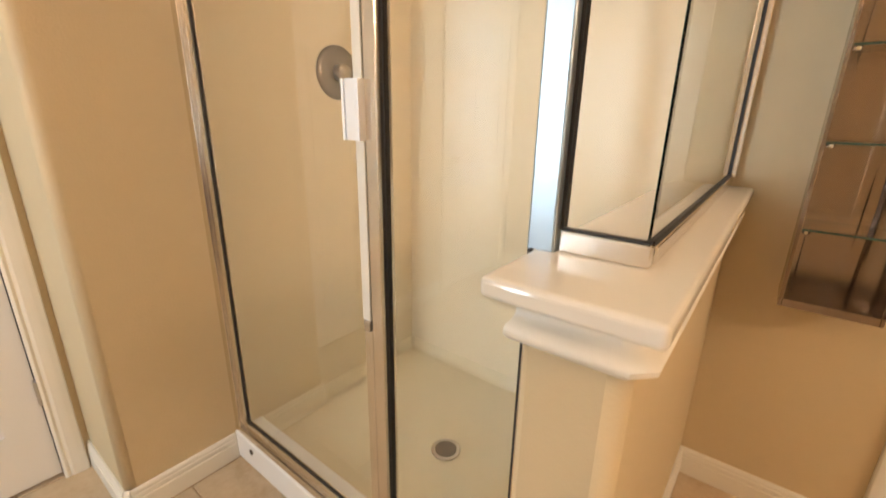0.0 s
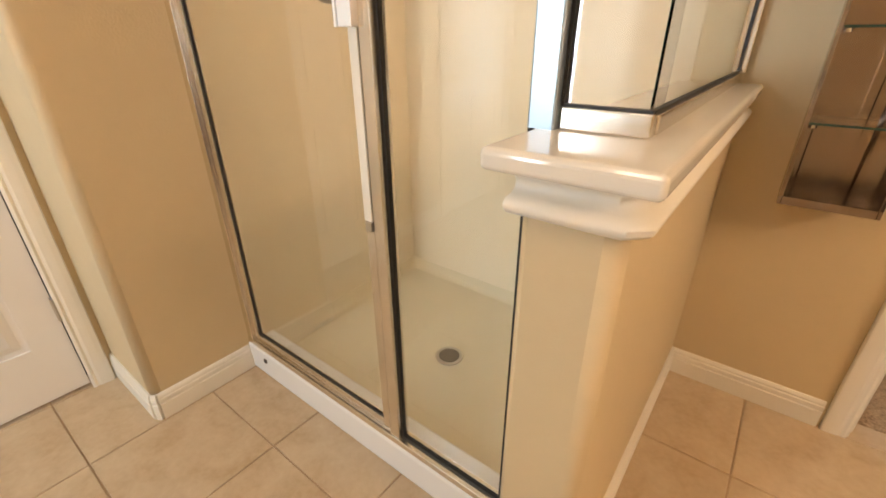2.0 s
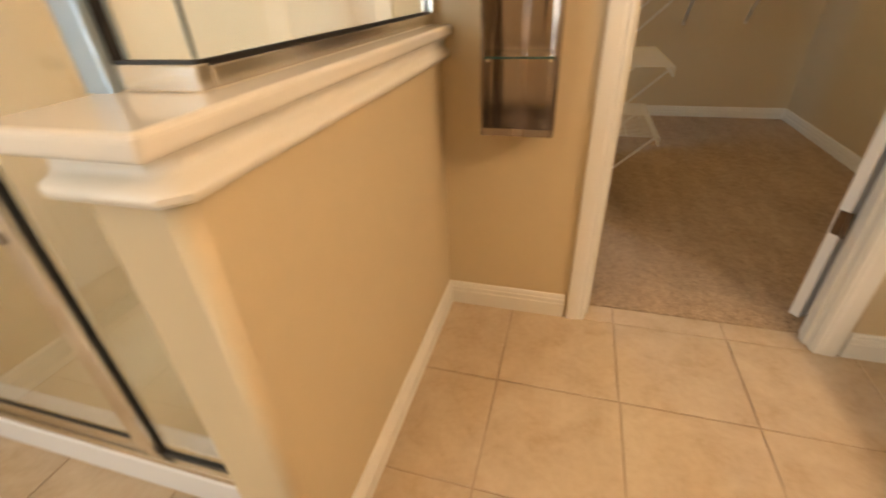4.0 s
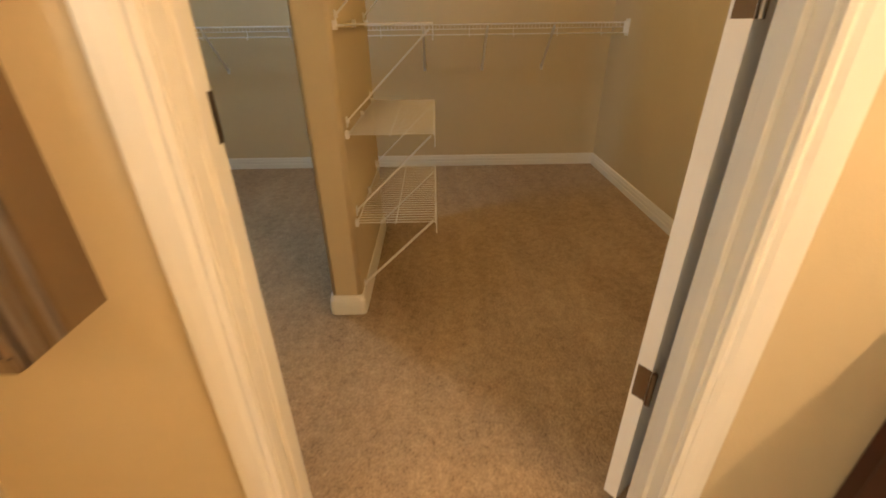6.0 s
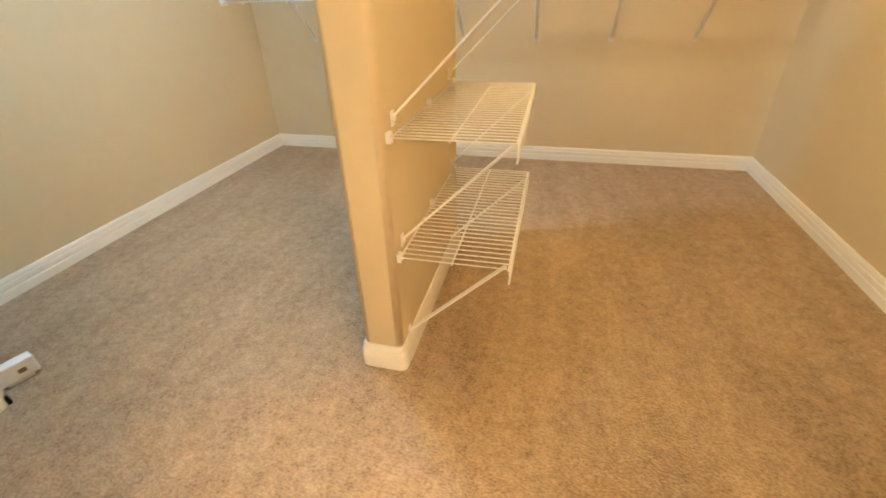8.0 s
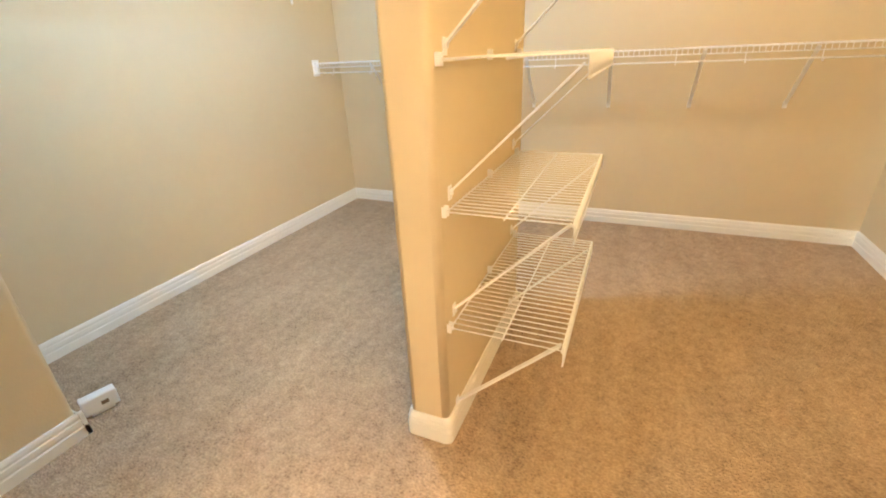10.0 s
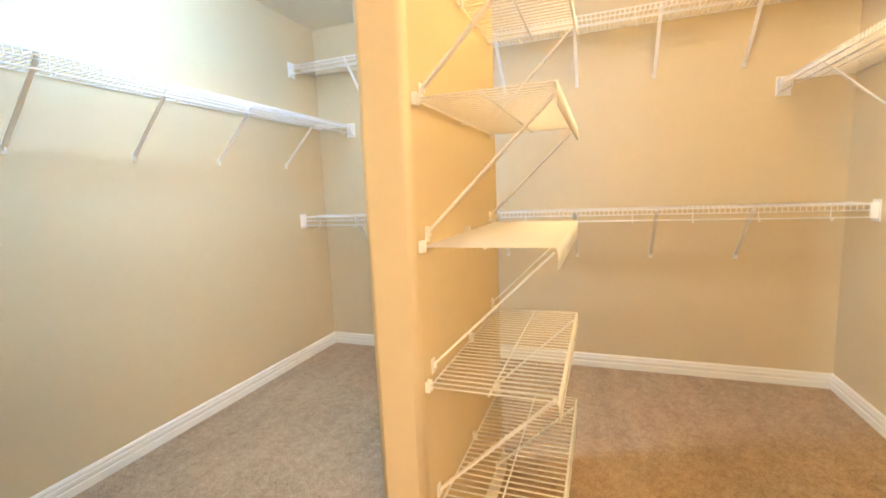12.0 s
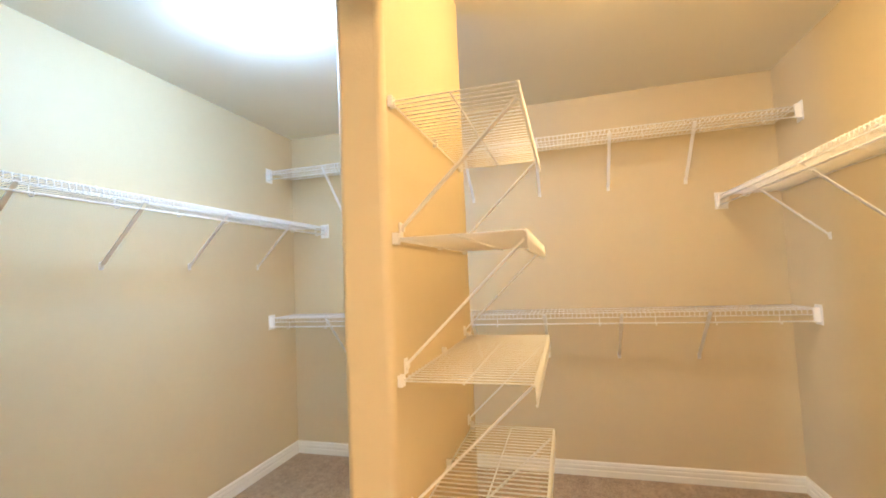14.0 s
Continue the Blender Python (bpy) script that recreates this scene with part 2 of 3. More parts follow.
def profile_run(points, p0, p1, out):
    """A profile of (distance from the wall, height) swept from p0 to p1; out points away from the wall."""
    p0, p1, out = Vector(p0), Vector(p1), Vector(out)
    bm = bmesh.new()
    a = [bm.verts.new(p0 + out * d + Vector((0, 0, z))) for d, z in points]
    b = [bm.verts.new(p1 + out * d + Vector((0, 0, z))) for d, z in points]
    k = len(points)
    for i in range(k):
        bm.faces.new((a[i], a[(i + 1) % k], b[(i + 1) % k], b[i]))
    bm.faces.new(a)
    bm.faces.new(b)
    return bm


# ---- setting: bathroom ----
structure(obj("wall_north", boxes((BX0 - 0.3, DX0, BY1, CY0, 0, CEIL), (DX1, BX1 + 0.1, BY1, CY0, 0, CEIL), (DX0, DX1, BY1, CY0, DOORH, CEIL)), PAINT),
          "tan painted wall between bathroom and closet with a doorway", "wall")
structure(obj("wall_west", boxes((BX0 - 0.1, BX0, -1.425, BY1 + 0.05, 0, CEIL), (BX0 - 0.1, BX0, -2.73, -2.035, 0, CEIL), (BX0 - 0.1, BX0, BY0 - 0.1, -3.53, 0, CEIL),
                                 (BX0 - 0.1, BX0, -2.035, -1.425, DOORH, CEIL), (BX0 - 0.1, BX0, -3.53, -2.73, DOORH, CEIL)), PAINT),
          "tan painted bathroom wall with two white doors", "wall")
structure(obj("wall_south", boxes((BX0 - 0.1, WX0, BY0 - 0.1, BY0, 0, CEIL), (WX1, BX1 + 0.1, BY0 - 0.1, BY0, 0, CEIL), (WX0, WX1, BY0 - 0.1, BY0, 0, 0.62),
                                  (WX0, WX1, BY0 - 0.1, BY0, 2.1, CEIL)), PAINT), "tan painted bathroom wall with a window", "wall")
structure(obj("wall_east", box(BX1, BX1 + 0.1, BY0, BY1, 0, CEIL), PAINT), "tan painted bathroom wall behind the vanity", "wall")
structure(obj("ceiling_bathroom", box(BX0 - 0.1, BX1 + 0.1, BY0 - 0.1, BY1, CEIL, CEIL + 0.1), CEILP), "pale beige textured bathroom ceiling", "ceiling")
structure(obj("wall_shower_side", prism(rounded(BX0, SX0, STUBY, BY1, r10=0.03), 0, CEIL), PAINT, True), "tan painted wall stub with a rounded corner beside the shower", "wall")
structure(obj("half_wall", prism(rounded(HX0, HX1, HY0, BY1, 0.012, 0.028), 0, CAPZ - 0.032), PAINT, True), "tan painted half wall beside the shower", "wall")
for nm in ("wall_shower_side", "half_wall"):
    me = bpy.data.objects[nm].data
    for p in me.polygons:
        p.use_smooth = p.area < 0.06 and abs(p.normal.z) < 0.5

floor = structure(obj("floor", box(BX0 - 0.1, BX1 + 0.1, BY0 - 0.1, 0.118, -0.06, -0.004), GROUT), "beige square ceramic floor tiles with brown grout", "floor")
structure(obj("floor_closet", profile_run([(0, -0.06), (0, 0.006), (0.012, 0.016), (0.05, PILE * 0.72), (0.12, PILE), (3.1, PILE), (3.1, -0.06)], (-1.3, CY0 + 0.004, 0), (2.35, CY0 + 0.004, 0), (0, 1, 0)), CARPET), "beige brown cut pile carpet", "carpet")

# ---- setting: closet ----
HX, HY = -0.605, 0.575     # boxed corner beside the doorway
structure(obj("wall_closet_back", box(CX0 - 0.1, CX1 + 0.1, CY1, CY1 + 0.1, 0, CEIL), PAINT), "tan painted back wall of the closet", "wall")
structure(obj("wall_closet_left", box(CX0 - 0.1, CX0, CY0, CY1, 0, CEIL), PAINT), "tan painted closet wall under a cool light", "wall")
structure(obj("wall_closet_right", box(CX1, CX1 + 0.1, CY0, CY1, 0, CEIL), PAINT), "tan painted closet wall under a warm light", "wall")
structure(obj("wall_closet_chase", prism(rounded(CX0, HX, CY0, HY, r11=0.02), 0, CEIL), PAINT), "tan painted boxed corner beside the closet doorway", "wall")
structure(obj("wall_closet_divider", prism(rounded(0.420, 0.548, 0.978, 1.835, 0.02, 0.02, 0.02, 0.02), 0, CEIL), PAINT, True), "tan painted free-standing divider wall in the closet", "wall")
me = bpy.data.objects["wall_closet_divider"].data
for p in me.polygons:
    p.use_smooth = p.area < 0.06 and abs(p.normal.z) < 0.5
structure(obj("ceiling_closet", box(CX0 - 0.1, CX1 + 0.1, CY0, CY1 + 0.1, CEIL, CEIL + 0.1), CEILP), "pale beige textured closet ceiling", "ceiling")


# ---- trim ----
def baseboard(p0, p1, out, h=0.105):
    prof = [(0, 0), (0.014, 0), (0.014, h * 0.60), (0.0105, h * 0.625), (0.0105, h * 0.66), (0.0125, h * 0.69), (0.0125, h * 0.80), (0.0095, h * 0.83), (0.0095, h * 0.86), (0.0105, h * 0.89), (0.0085, h * 0.95), (0.005, h), (0, h)]
    return structure(obj("baseboard", profile_run(prof, p0, p1, out), TRIM), "white painted wooden baseboard with a moulded top", "baseboard")


E = 0.014
baseboard((HX1, BY1, 0), (DX0 - 0.072, BY1, 0), (0, -1, 0))
baseboard((HX1, HY0 + 0.02, 0), (HX1, BY1, 0), (1, 0, 0))
baseboard((HX0 + 0.01, HY0, 0), (HX1 + E, HY0, 0), (0, -1, 0))
baseboard((DX1 + 0.075, BY1, 0), (1.70, BY1, 0), (0, -1, 0))
baseboard((SX0, STUBY + 0.012, 0), (SX0, -1.000, 0), (1, 0, 0))
baseboard((BX0, STUBY, 0), (SX0 - 0.012, STUBY, 0), (0, -1, 0))
baseboard((SX0 - 0.012, STUBY, 0), (SX0, STUBY + 0.012, 0), (0.7071, -0.7071, 0))
baseboard((BX0, -2.66, 0), (BX0, -2.11, 0), (1, 0, 0))
H2 = 0.137
baseboard((CX0, CY1, 0), (CX1, CY1, 0), (0, -1, 0), H2)
baseboard((CX0, HY, 0), (CX0, CY1, 0), (1, 0, 0), H2)
baseboard((CX1, CY0, 0), (CX1, CY1, 0), (-1, 0, 0), H2)
baseboard((HX, CY0, 0), (HX, HY + E, 0), (1, 0, 0), H2)
baseboard((CX0, HY, 0), (HX + E, HY, 0), (0, 1, 0), H2)
baseboard((HX, CY0, 0), (DX0 - 0.075, CY0, 0), (0, 1, 0), H2)
baseboard((DX1 + 0.075, CY0, 0), (CX1, CY0, 0), (0, 1, 0), H2)


def ring_base(x0, x1, y0, y1, h):
    """A baseboard that wraps all round the divider, with eased corners."""
    bm = bmesh.new()
    steps = [(E, 0), (E, h * 0.66), (0.0125, h * 0.70), (0.0125, h * 0.80), (0.009, h * 0.86), (0.009, h * 0.92), (0.005, h), (-0.002, h)]
    rings = [[bm.verts.new((x, y, z)) for x, y in rounded(x0 - d, x1 + d, y0 - d, y1 + d, 0.024, 0.024, 0.024, 0.024, 4)] for d, z in steps]
    for a, b in zip(rings, rings[1:]):
        k = len(a)
        for i in range(k):
            bm.faces.new((a[i], a[(i + 1) % k], b[(i + 1) % k], b[i]))
    return bm


structure(obj("baseboard", ring_base(0.420, 0.548, 0.978, 1.835, H2), TRIM), "white painted baseboard wrapped round the divider wall", "baseboard")

CASING = [(0, 0), (0.011, 0), (0.015, 0.008), (0.012, 0.016), (0.017, 0.026), (0.019, 0.050), (0.019, 0.066), (0.016, 0.070), (0, 0.070)]


def casing_leg(origin, across, out, height):
    """A moulded upright, thin edge at its origin and widening along across."""
    o, a, u = Vector(origin), Vector(across), Vector(out)
    bm = bmesh.new()
    lo = [bm.verts.new(o + a * w + u * d) for d, w in CASING]
    hi = [bm.verts.new(o + a * w + u * d + Vector((0, 0, height + w))) for d, w in CASING]
    k = len(lo)
    for i in range(k):
        bm.faces.new((lo[i], lo[(i + 1) % k], hi[(i + 1) % k], hi[i]))
    bm.faces.new(lo)
    bm.faces.new(hi)
    return bm


def casing_head(p0, p1, out):
    p0, p1, u = Vector(p0), Vector(p1), Vector(out)
    d0 = (p1 - p0).normalized()
    bm = bmesh.new()
    lo = [bm.verts.new(p0 - d0 * w + u * d + Vector((0, 0, w))) for d, w in CASING]
    hi = [bm.verts.new(p1 + d0 * w + u * d + Vector((0, 0, w))) for d, w in CASING]
    k = len(lo)
    for i in range(k):
        bm.faces.new((lo[i], lo[(i + 1) % k], hi[(i + 1) % k], hi[i]))
    bm.faces.new(lo)
    bm.faces.new(hi)
    return bm


def casing(name, p0, p1, out, height, label):
    d = (Vector(p1) - Vector(p0)).normalized()
    t = empty(name, Matrix(), label, "door casing", "", "structure")
    part("casing_leg", casing_leg(p0, -d, out, height), TRIM, t)
    part("casing_leg", casing_leg(p1, d, out, height), TRIM, t)
    part("casing_head", casing_head(Vector(p0) + Vector((0, 0, height)), Vector(p1) + Vector((0, 0, height)), out), TRIM, t)
    return t


casing("trim_closet_door", (DX0 + 0.008, BY1, 0), (DX1 - 0.008, BY1, 0), (0, -1, 0), DOORH - 0.02, "white moulded casing round the closet doorway")
casing("trim_closet_door_inside", (DX0 + 0.008, CY0, 0), (DX1 - 0.008, CY0, 0), (0, 1, 0), DOORH - 0.02, "white moulded casing on the closet side of the doorway")
casing("trim_west_door", (BX0, -2.015, 0), (BX0, -1.445, 0), (1, 0, 0), DOORH - 0.02, "white moulded casing round a closed door")
casing("trim_far_door", (BX0, -3.51, 0), (BX0, -2.75, 0), (1, 0, 0), DOORH - 0.02, "white moulded casing round the far door")

jamb = empty("door_jamb", Matrix(), "white painted door jamb lining the closet doorway", "door jamb", "", "structure")
J = 0.018
part("jamb_side", box(DX0 - 0.004, DX0 + J - 0.004, BY1 - 0.001, CY0 + 0.008, 0, DOORH - 0.02), TRIM, jamb)
part("jamb_side", box(DX1 - J + 0.004, DX1 + 0.004, BY1 - 0.001, CY0 + 0.008, 0, DOORH - 0.02), TRIM, jamb)
part("jamb_head", box(DX0 - 0.004, DX1 + 0.004, BY1 - 0.001, CY0 + 0.008, DOORH - 0.02, DOORH - 0.002), TRIM, jamb)
part("door_stop", box(DX0 + J - 0.004, DX0 + J + 0.008, BY1 + 0.03, BY1 + 0.062, 0, DOORH - 0.02, 0.002), TRIM, jamb)
part("door_stop", box(DX1 - J - 0.008, DX1 - J + 0.004, BY1 + 0.03, BY1 + 0.062, 0, DOORH - 0.02, 0.002), TRIM, jamb)
PX = DX0 + J - 0.004
strike = part("strike_plate", boxes((PX, PX + 0.0015, CY0 - 0.030, CY0 + 0.009, 1.000, 1.026), (PX, PX + 0.0015, CY0 - 0.030, CY0 + 0.009, 1.048, 1.074),
                                    (PX, PX + 0.0015, CY0 - 0.030, CY0 - 0.024, 1.026, 1.048), (PX, PX + 0.0015, CY0 - 0.004, CY0 + 0.009, 1.026, 1.048)),
              HINGE, jamb, "dark metal strike plate")
part("latch_hole", box(PX, PX + 0.0006, CY0 - 0.024, CY0 - 0.004, 1.026, 1.048), DARK, strike)
part("screw", disc((DX0 + J - 0.002, CY0 - 0.012, 1.012), (1, 0, 0), 0.0028, 0.001, 10), NICKEL, jamb)
part("screw", disc((DX0 + J - 0.002, CY0 - 0.012, 1.062), (1, 0, 0), 0.0028, 0.001, 10), NICKEL, jamb)


# ---- doors ----
def panel_door(name, w, h, m, label, hinge_x, knob_x=None):
    """A six-panel door, local x along its width, y through it, standing on z = 0."""
    d = empty(name, m, label, "door", "", "structure")
    t = 0.035
    st, mid = 0.105, 0.10
    rails = [(0, 0.22), (0.80, 0.94), (1.55, 1.66), (h - 0.11, h)]
    bm = bmesh.new()
    for x0, x1 in ((0, st), (w - st, w), (w / 2 - mid / 2, w / 2 + mid / 2)):
        add_box(bm, x0, x1, 0, t, 0, h)
    for z0, z1 in rails:
        for x0, x1 in ((st, w / 2 - mid / 2), (w / 2 + mid / 2, w - st)):
            add_box(bm, x0, x1, 0, t, z0, z1)
    part("door_frame", bm, DOORP, d)
    for (a, z0), (z1, b) in zip(rails, rails[1:]):
        for x0, x1 in ((st, w / 2 - mid / 2), (w / 2 + mid / 2, w - st)):
            bm = bmesh.new()
            for y0, y1 in ((t * 0.5, t - 0.009), (0.009, t * 0.5)):
                add_box(bm, x0, x1, y0, y1, z0, z1)
            for s, yb, yt in ((1, t - 0.009, t - 0.002), (-1, 0.009, 0.002)):
                k, k2 = 0.018, 0.042
                lo = [bm.verts.new((x, yb, z)) for x, z in ((x0 + k, z0 + k), (x1 - k, z0 + k), (x1 - k, z1 - k), (x0 + k, z1 - k))]
                hi = [bm.verts.new((x, yt, z)) for x, z in ((x0 + k2, z0 + k2), (x1 - k2, z0 + k2), (x1 - k2, z1 - k2), (x0 + k2, z1 - k2))]
                bm.faces.new(hi)
                for i in range(4):
                    bm.faces.new((lo[i], lo[(i + 1) % 4], hi[(i + 1) % 4], hi[i]))
            part("door_panel", bm, DOORP, d)
    if knob_x is not None:
        for s in (1, -1):
            y = t if s > 0 else 0
            k = part("door_knob", lathe([(0.001, 0.062), (0.018, 0.060), (0.026, 0.046), (0.022, 0.032), (0.011, 0.024), (0.011, 0.008), (0.031, 0.006), (0.031, 0)][::-1], 20,
                                        Matrix.Translation((knob_x, y, 0.95)) @ pose(0, 0, 0, -90 * s)), NICKEL, d, "satin nickel door knob", True)
    return d


def hinge_parts(parent, x, y, zs, leaf, metal=HINGE, label="dark metal butt hinge"):
    """Butt hinges in the parent's own axes: a knuckle and the leaf that shows."""
    for z in zs:
        kn = part("hinge", disc((x, y, z), (0, 0, 1), 0.0065, 0.09, 12), metal, parent, label)
        lf = part("hinge_leaf", box(*leaf, z - 0.044, z + 0.044, 0.0006), metal, kn)


west = panel_door("door_1", 0.57, 2.01, pose(BX0 - 0.052, -1.447, 0.012, 0, 0, -90), "closed white six-panel door with grey steel hinges", 0, 0.51)
hinge_parts(west, 0.001, 0.058, (0.345, 1.05, 1.80), (-0.009, 0.005, 0.036, 0.0565), NICKEL, "grey steel butt hinge")
far = panel_door("door_2", 0.76, 2.01, pose(BX0 - 0.042, -2.75, 0.012, 0, 0, -90), "closed white six-panel door with a satin knob", 0, 0.07)

# The closet door is swung wide open against the wall inside, on its hinges at the doorway.
OPEN = 142.0
HGX, HGY = DX1 - J - 0.004, CY0 + 0.022
closet_door = panel_door("door_3", 0.75, 2.0, pose(HGX, HGY, 0.050) @ pose(0, 0, 0, 0, 0, 180 - OPEN) @ pose(0.004, 0.009, 0), "white six-panel closet door swung wide open into the closet", 0, 0.69)
hinge_parts(closet_door, -0.004, -0.009, (0.40, 1.15, 1.82), (-0.0012, 0.0004, 0.0, 0.030))

# ---- window behind the walk ----
win = empty("window_1", Matrix(), "white framed bathroom window with daylight behind it", "window", "", "structure")
WY0, WY1 = BY0 - 0.09, BY0 - 0.05
part("window_frame", boxes((WX0, WX1, WY0, WY1, 0.62, 0.66), (WX0, WX1, WY0, WY1, 2.06, 2.1), (WX0, WX0 + 0.035, WY0, WY1, 0.66, 2.06),
                           (WX1 - 0.035, WX1, WY0, WY1, 0.66, 2.06), (WX0 + 0.035, WX1 - 0.035, WY0, WY1, 1.35, 1.38)), TRIM, win)
part("window_sill", box(WX0 - 0.02, WX1 + 0.02, BY0 - 0.05, BY0 + 0.03, 0.595, 0.62, 0.004), TRIM, win)
for z0, z1 in ((0.66, 1.35), (1.38, 2.06)):
    pane = part("pane", box(WX0 + 0.035, WX1 - 0.035, BY0 - 0.072, BY0 - 0.068, z0, z1), GLASS, win)
    pane.visible_shadow = False


# ---- shower ----
pan = empty("shower_pan", Matrix(), "cream acrylic shower base with a raised white curb", "shower base")
PX0, PX1, PY1 = SX0 + 0.008, HX0 - 0.006, BY1 - 0.008


def pan_floor():
    bm = bmesh.new()
    nx, ny = 120, 90
    x0, x1, y0, y1 = PX0, PX1, -0.888, PY1
    g = []
    for j in range(ny + 1):
        row = []
        for i in range(nx + 1):
            x, y = x0 + (x1 - x0) * i / nx, y0 + (y1 - y0) * j / ny
            e = min(x - x0, x1 - x, y1 - y, y - y0)
            d = math.hypot(x + 0.735, y + 0.493)
            z = 0.022 + 0.018 * min(d / 0.7, 1)
            if e < 0.022:
                k = 1 - e / 0.022
                z = z + (0.095 - z) * k * k * (3 - 2 * k)
            row.append(bm.verts.new((x, y, z)))
        g.append(row)
    for j in range(ny):
        for i in range(nx):
            bm.faces.new((g[j][i], g[j][i + 1], g[j + 1][i + 1], g[j + 1][i]))
    return bm


part("pan_floor", pan_floor(), PAN, pan, "", True)
part("curb", box(SX0, HX0, -1.000, -0.886, 0.0, 0.118, 0.008), CURB, pan, "glossy white curb")
part("curb_plug", disc((-1.25, -1.0005, 0.078), (0, 1, 0), 0.011, 0.004, 20), HINGE, pan, "dark weep hole plug")
part("plug_hole", disc((-1.25, -1.0030, 0.078), (0, 1, 0), 0.006, 0.002, 16), DARK, pan)
drain = empty("shower_drain", pose(-0.735, -0.493, 0.0265), "round stainless steel shower drain with a square grid", "drain")
part("drain_ring", lathe([(0.030, 0.0), (0.056, 0.0), (0.057, 0.003), (0.054, 0.005), (0.036, 0.0045), (0.030, 0.002)], 32), NICKEL, drain, "", True)
part("drain_sump", disc((0, 0, 0.0042), (0, 0, 1), 0.041, 0.0026, 28), DARK, drain)
bm = bmesh.new()
for i in range(-3, 4):
    c = math.sqrt(0.037 ** 2 - (i * 0.010) ** 2)
    add_box(bm, i * 0.010 - 0.0013, i * 0.010 + 0.0013, -c, c, 0.0050, 0.0068)
    add_box(bm, -c, c, i * 0.010 - 0.0013, i * 0.010 + 0.0013, 0.0051, 0.0069)
part("drain_grid", bm, VALVE, drain)

sur = empty("shower_surround", Matrix(), "glossy cream cultured marble shower wall panels", "shower wall")
part("surround_panel", box(SX0, SX0 + 0.008, SY + 0.03, PY1, 0.09, 2.15), SURROUND, sur)
part("surround_panel", box(SX0 + 0.008, HX0 - 0.006, PY1, BY1, 0.09, 2.15), SURROUND, sur)
part("surround_panel", box(HX0 - 0.006, HX0, SY + 0.03, PY1, 0.09, CAPZ - 0.034), SURROUND, sur)

valve = empty("shower_valve", pose(SX0 + 0.008, -0.42, 1.42, 0, 90, 0), "round brushed nickel shower valve trim on the shower wall", "shower valve")
part("escutcheon", lathe([(0.001, 0.014), (0.05, 0.014), (0.085, 0.011), (0.098, 0.005), (0.10, 0.0)][::-1], 40), VALVE, valve, "", True)
part("valve_hub", lathe([(0.001, 0.06), (0.022, 0.058), (0.028, 0.045), (0.032, 0.014)][::-1], 24), NICKEL, valve, "", True)
part("valve_lever", box(-0.006, 0.07, -0.010, 0.010, 0.045, 0.058, 0.004), CHROME, valve)

cap = empty("half_wall_cap", Matrix(), "glossy cream cultured marble cap on the half wall", "wall cap")
part("cap_slab", prism(rounded(-0.205, 0.028, -1.145, BY1, 0.010, 0.010), CAPZ - 0.032, CAPZ), MARBLE, cap)
bev = bpy.data.objects["cap_slab"].modifiers.new("edge", "BEVEL")
bev.width, bev.segments, bev.limit_method, bev.angle_limit = 0.010, 4, "ANGLE", radians(50)


def cove(x0, x1, y0, y1):
    """The moulding under the cap: wraps the half wall's end and both sides."""
    prof = [(0.0, 0.982), (0.014, 0.982), (0.024, 0.985), (0.030, 0.992), (0.031, 1.000), (0.027, 1.008), (0.018, 1.013), (0.013, 1.020), (0.012, 1.030), (0.015, 1.038), (0.022, 1.044), (0.024, 1.048), (0.0, 1.048)]
    bm = bmesh.new()
    rows = []
    for d, z in prof:
        rows.append([bm.verts.new(p) for p in ((x0 - 0.45 * d, y1, z), (x0 - 0.45 * d, y0 - d, z), (x1 + d - 0.026, y0 - d, z), (x1 + d, y0 - d + 0.026, z), (x1 + d, y1, z))])
    k = len(rows)
    for i in range(k):
        a, b = rows[i], rows[(i + 1) % k]
        for j in range(4):
            bm.faces.new((a[j], a[j + 1], b[j + 1], b[j]))
    return bm


part("cap_moulding", cove(HX0, HX1, HY0, BY1), TRIM, cap, "white painted moulding", True).data.set_sharp_from_angle(angle=radians(40))

enc = empty("shower_enclosure", Matrix(), "framed glass shower enclosure with bright aluminium profiles", "shower enclosure")
TOP = 1.95


def channel(name, *b, label=""):
    return part(name, box(*b, 0.003), ALU, enc, label)


def pane_part(name, b, parent=enc):
    g = part(name, box(*b), GLASS, parent)
    g.visible_shadow = False
    return g


RAILZ = 0.118
channel("sill_rail", SX0, HX0, SY - 0.028, SY + 0.022, RAILZ, RAILZ + 0.022)
channel("sill_rail", SX0 + 0.03, -0.586, SY - 0.012, SY + 0.014, RAILZ + 0.022, RAILZ + 0.036)
channel("wall_jamb", SX0, SX0 + 0.034, SY - 0.026, SY + 0.022, RAILZ + 0.022, TOP)
channel("wall_jamb", SX0 + 0.034, SX0 + 0.052, SY - 0.014, SY + 0.014, RAILZ + 0.036, TOP - 0.03)
channel("header", SX0, -0.03, SY - 0.026, SY + 0.022, TOP, TOP + 0.04)
channel("post", -0.583, -0.548, SY - 0.024, SY + 0.022, RAILZ + 0.022, TOP)
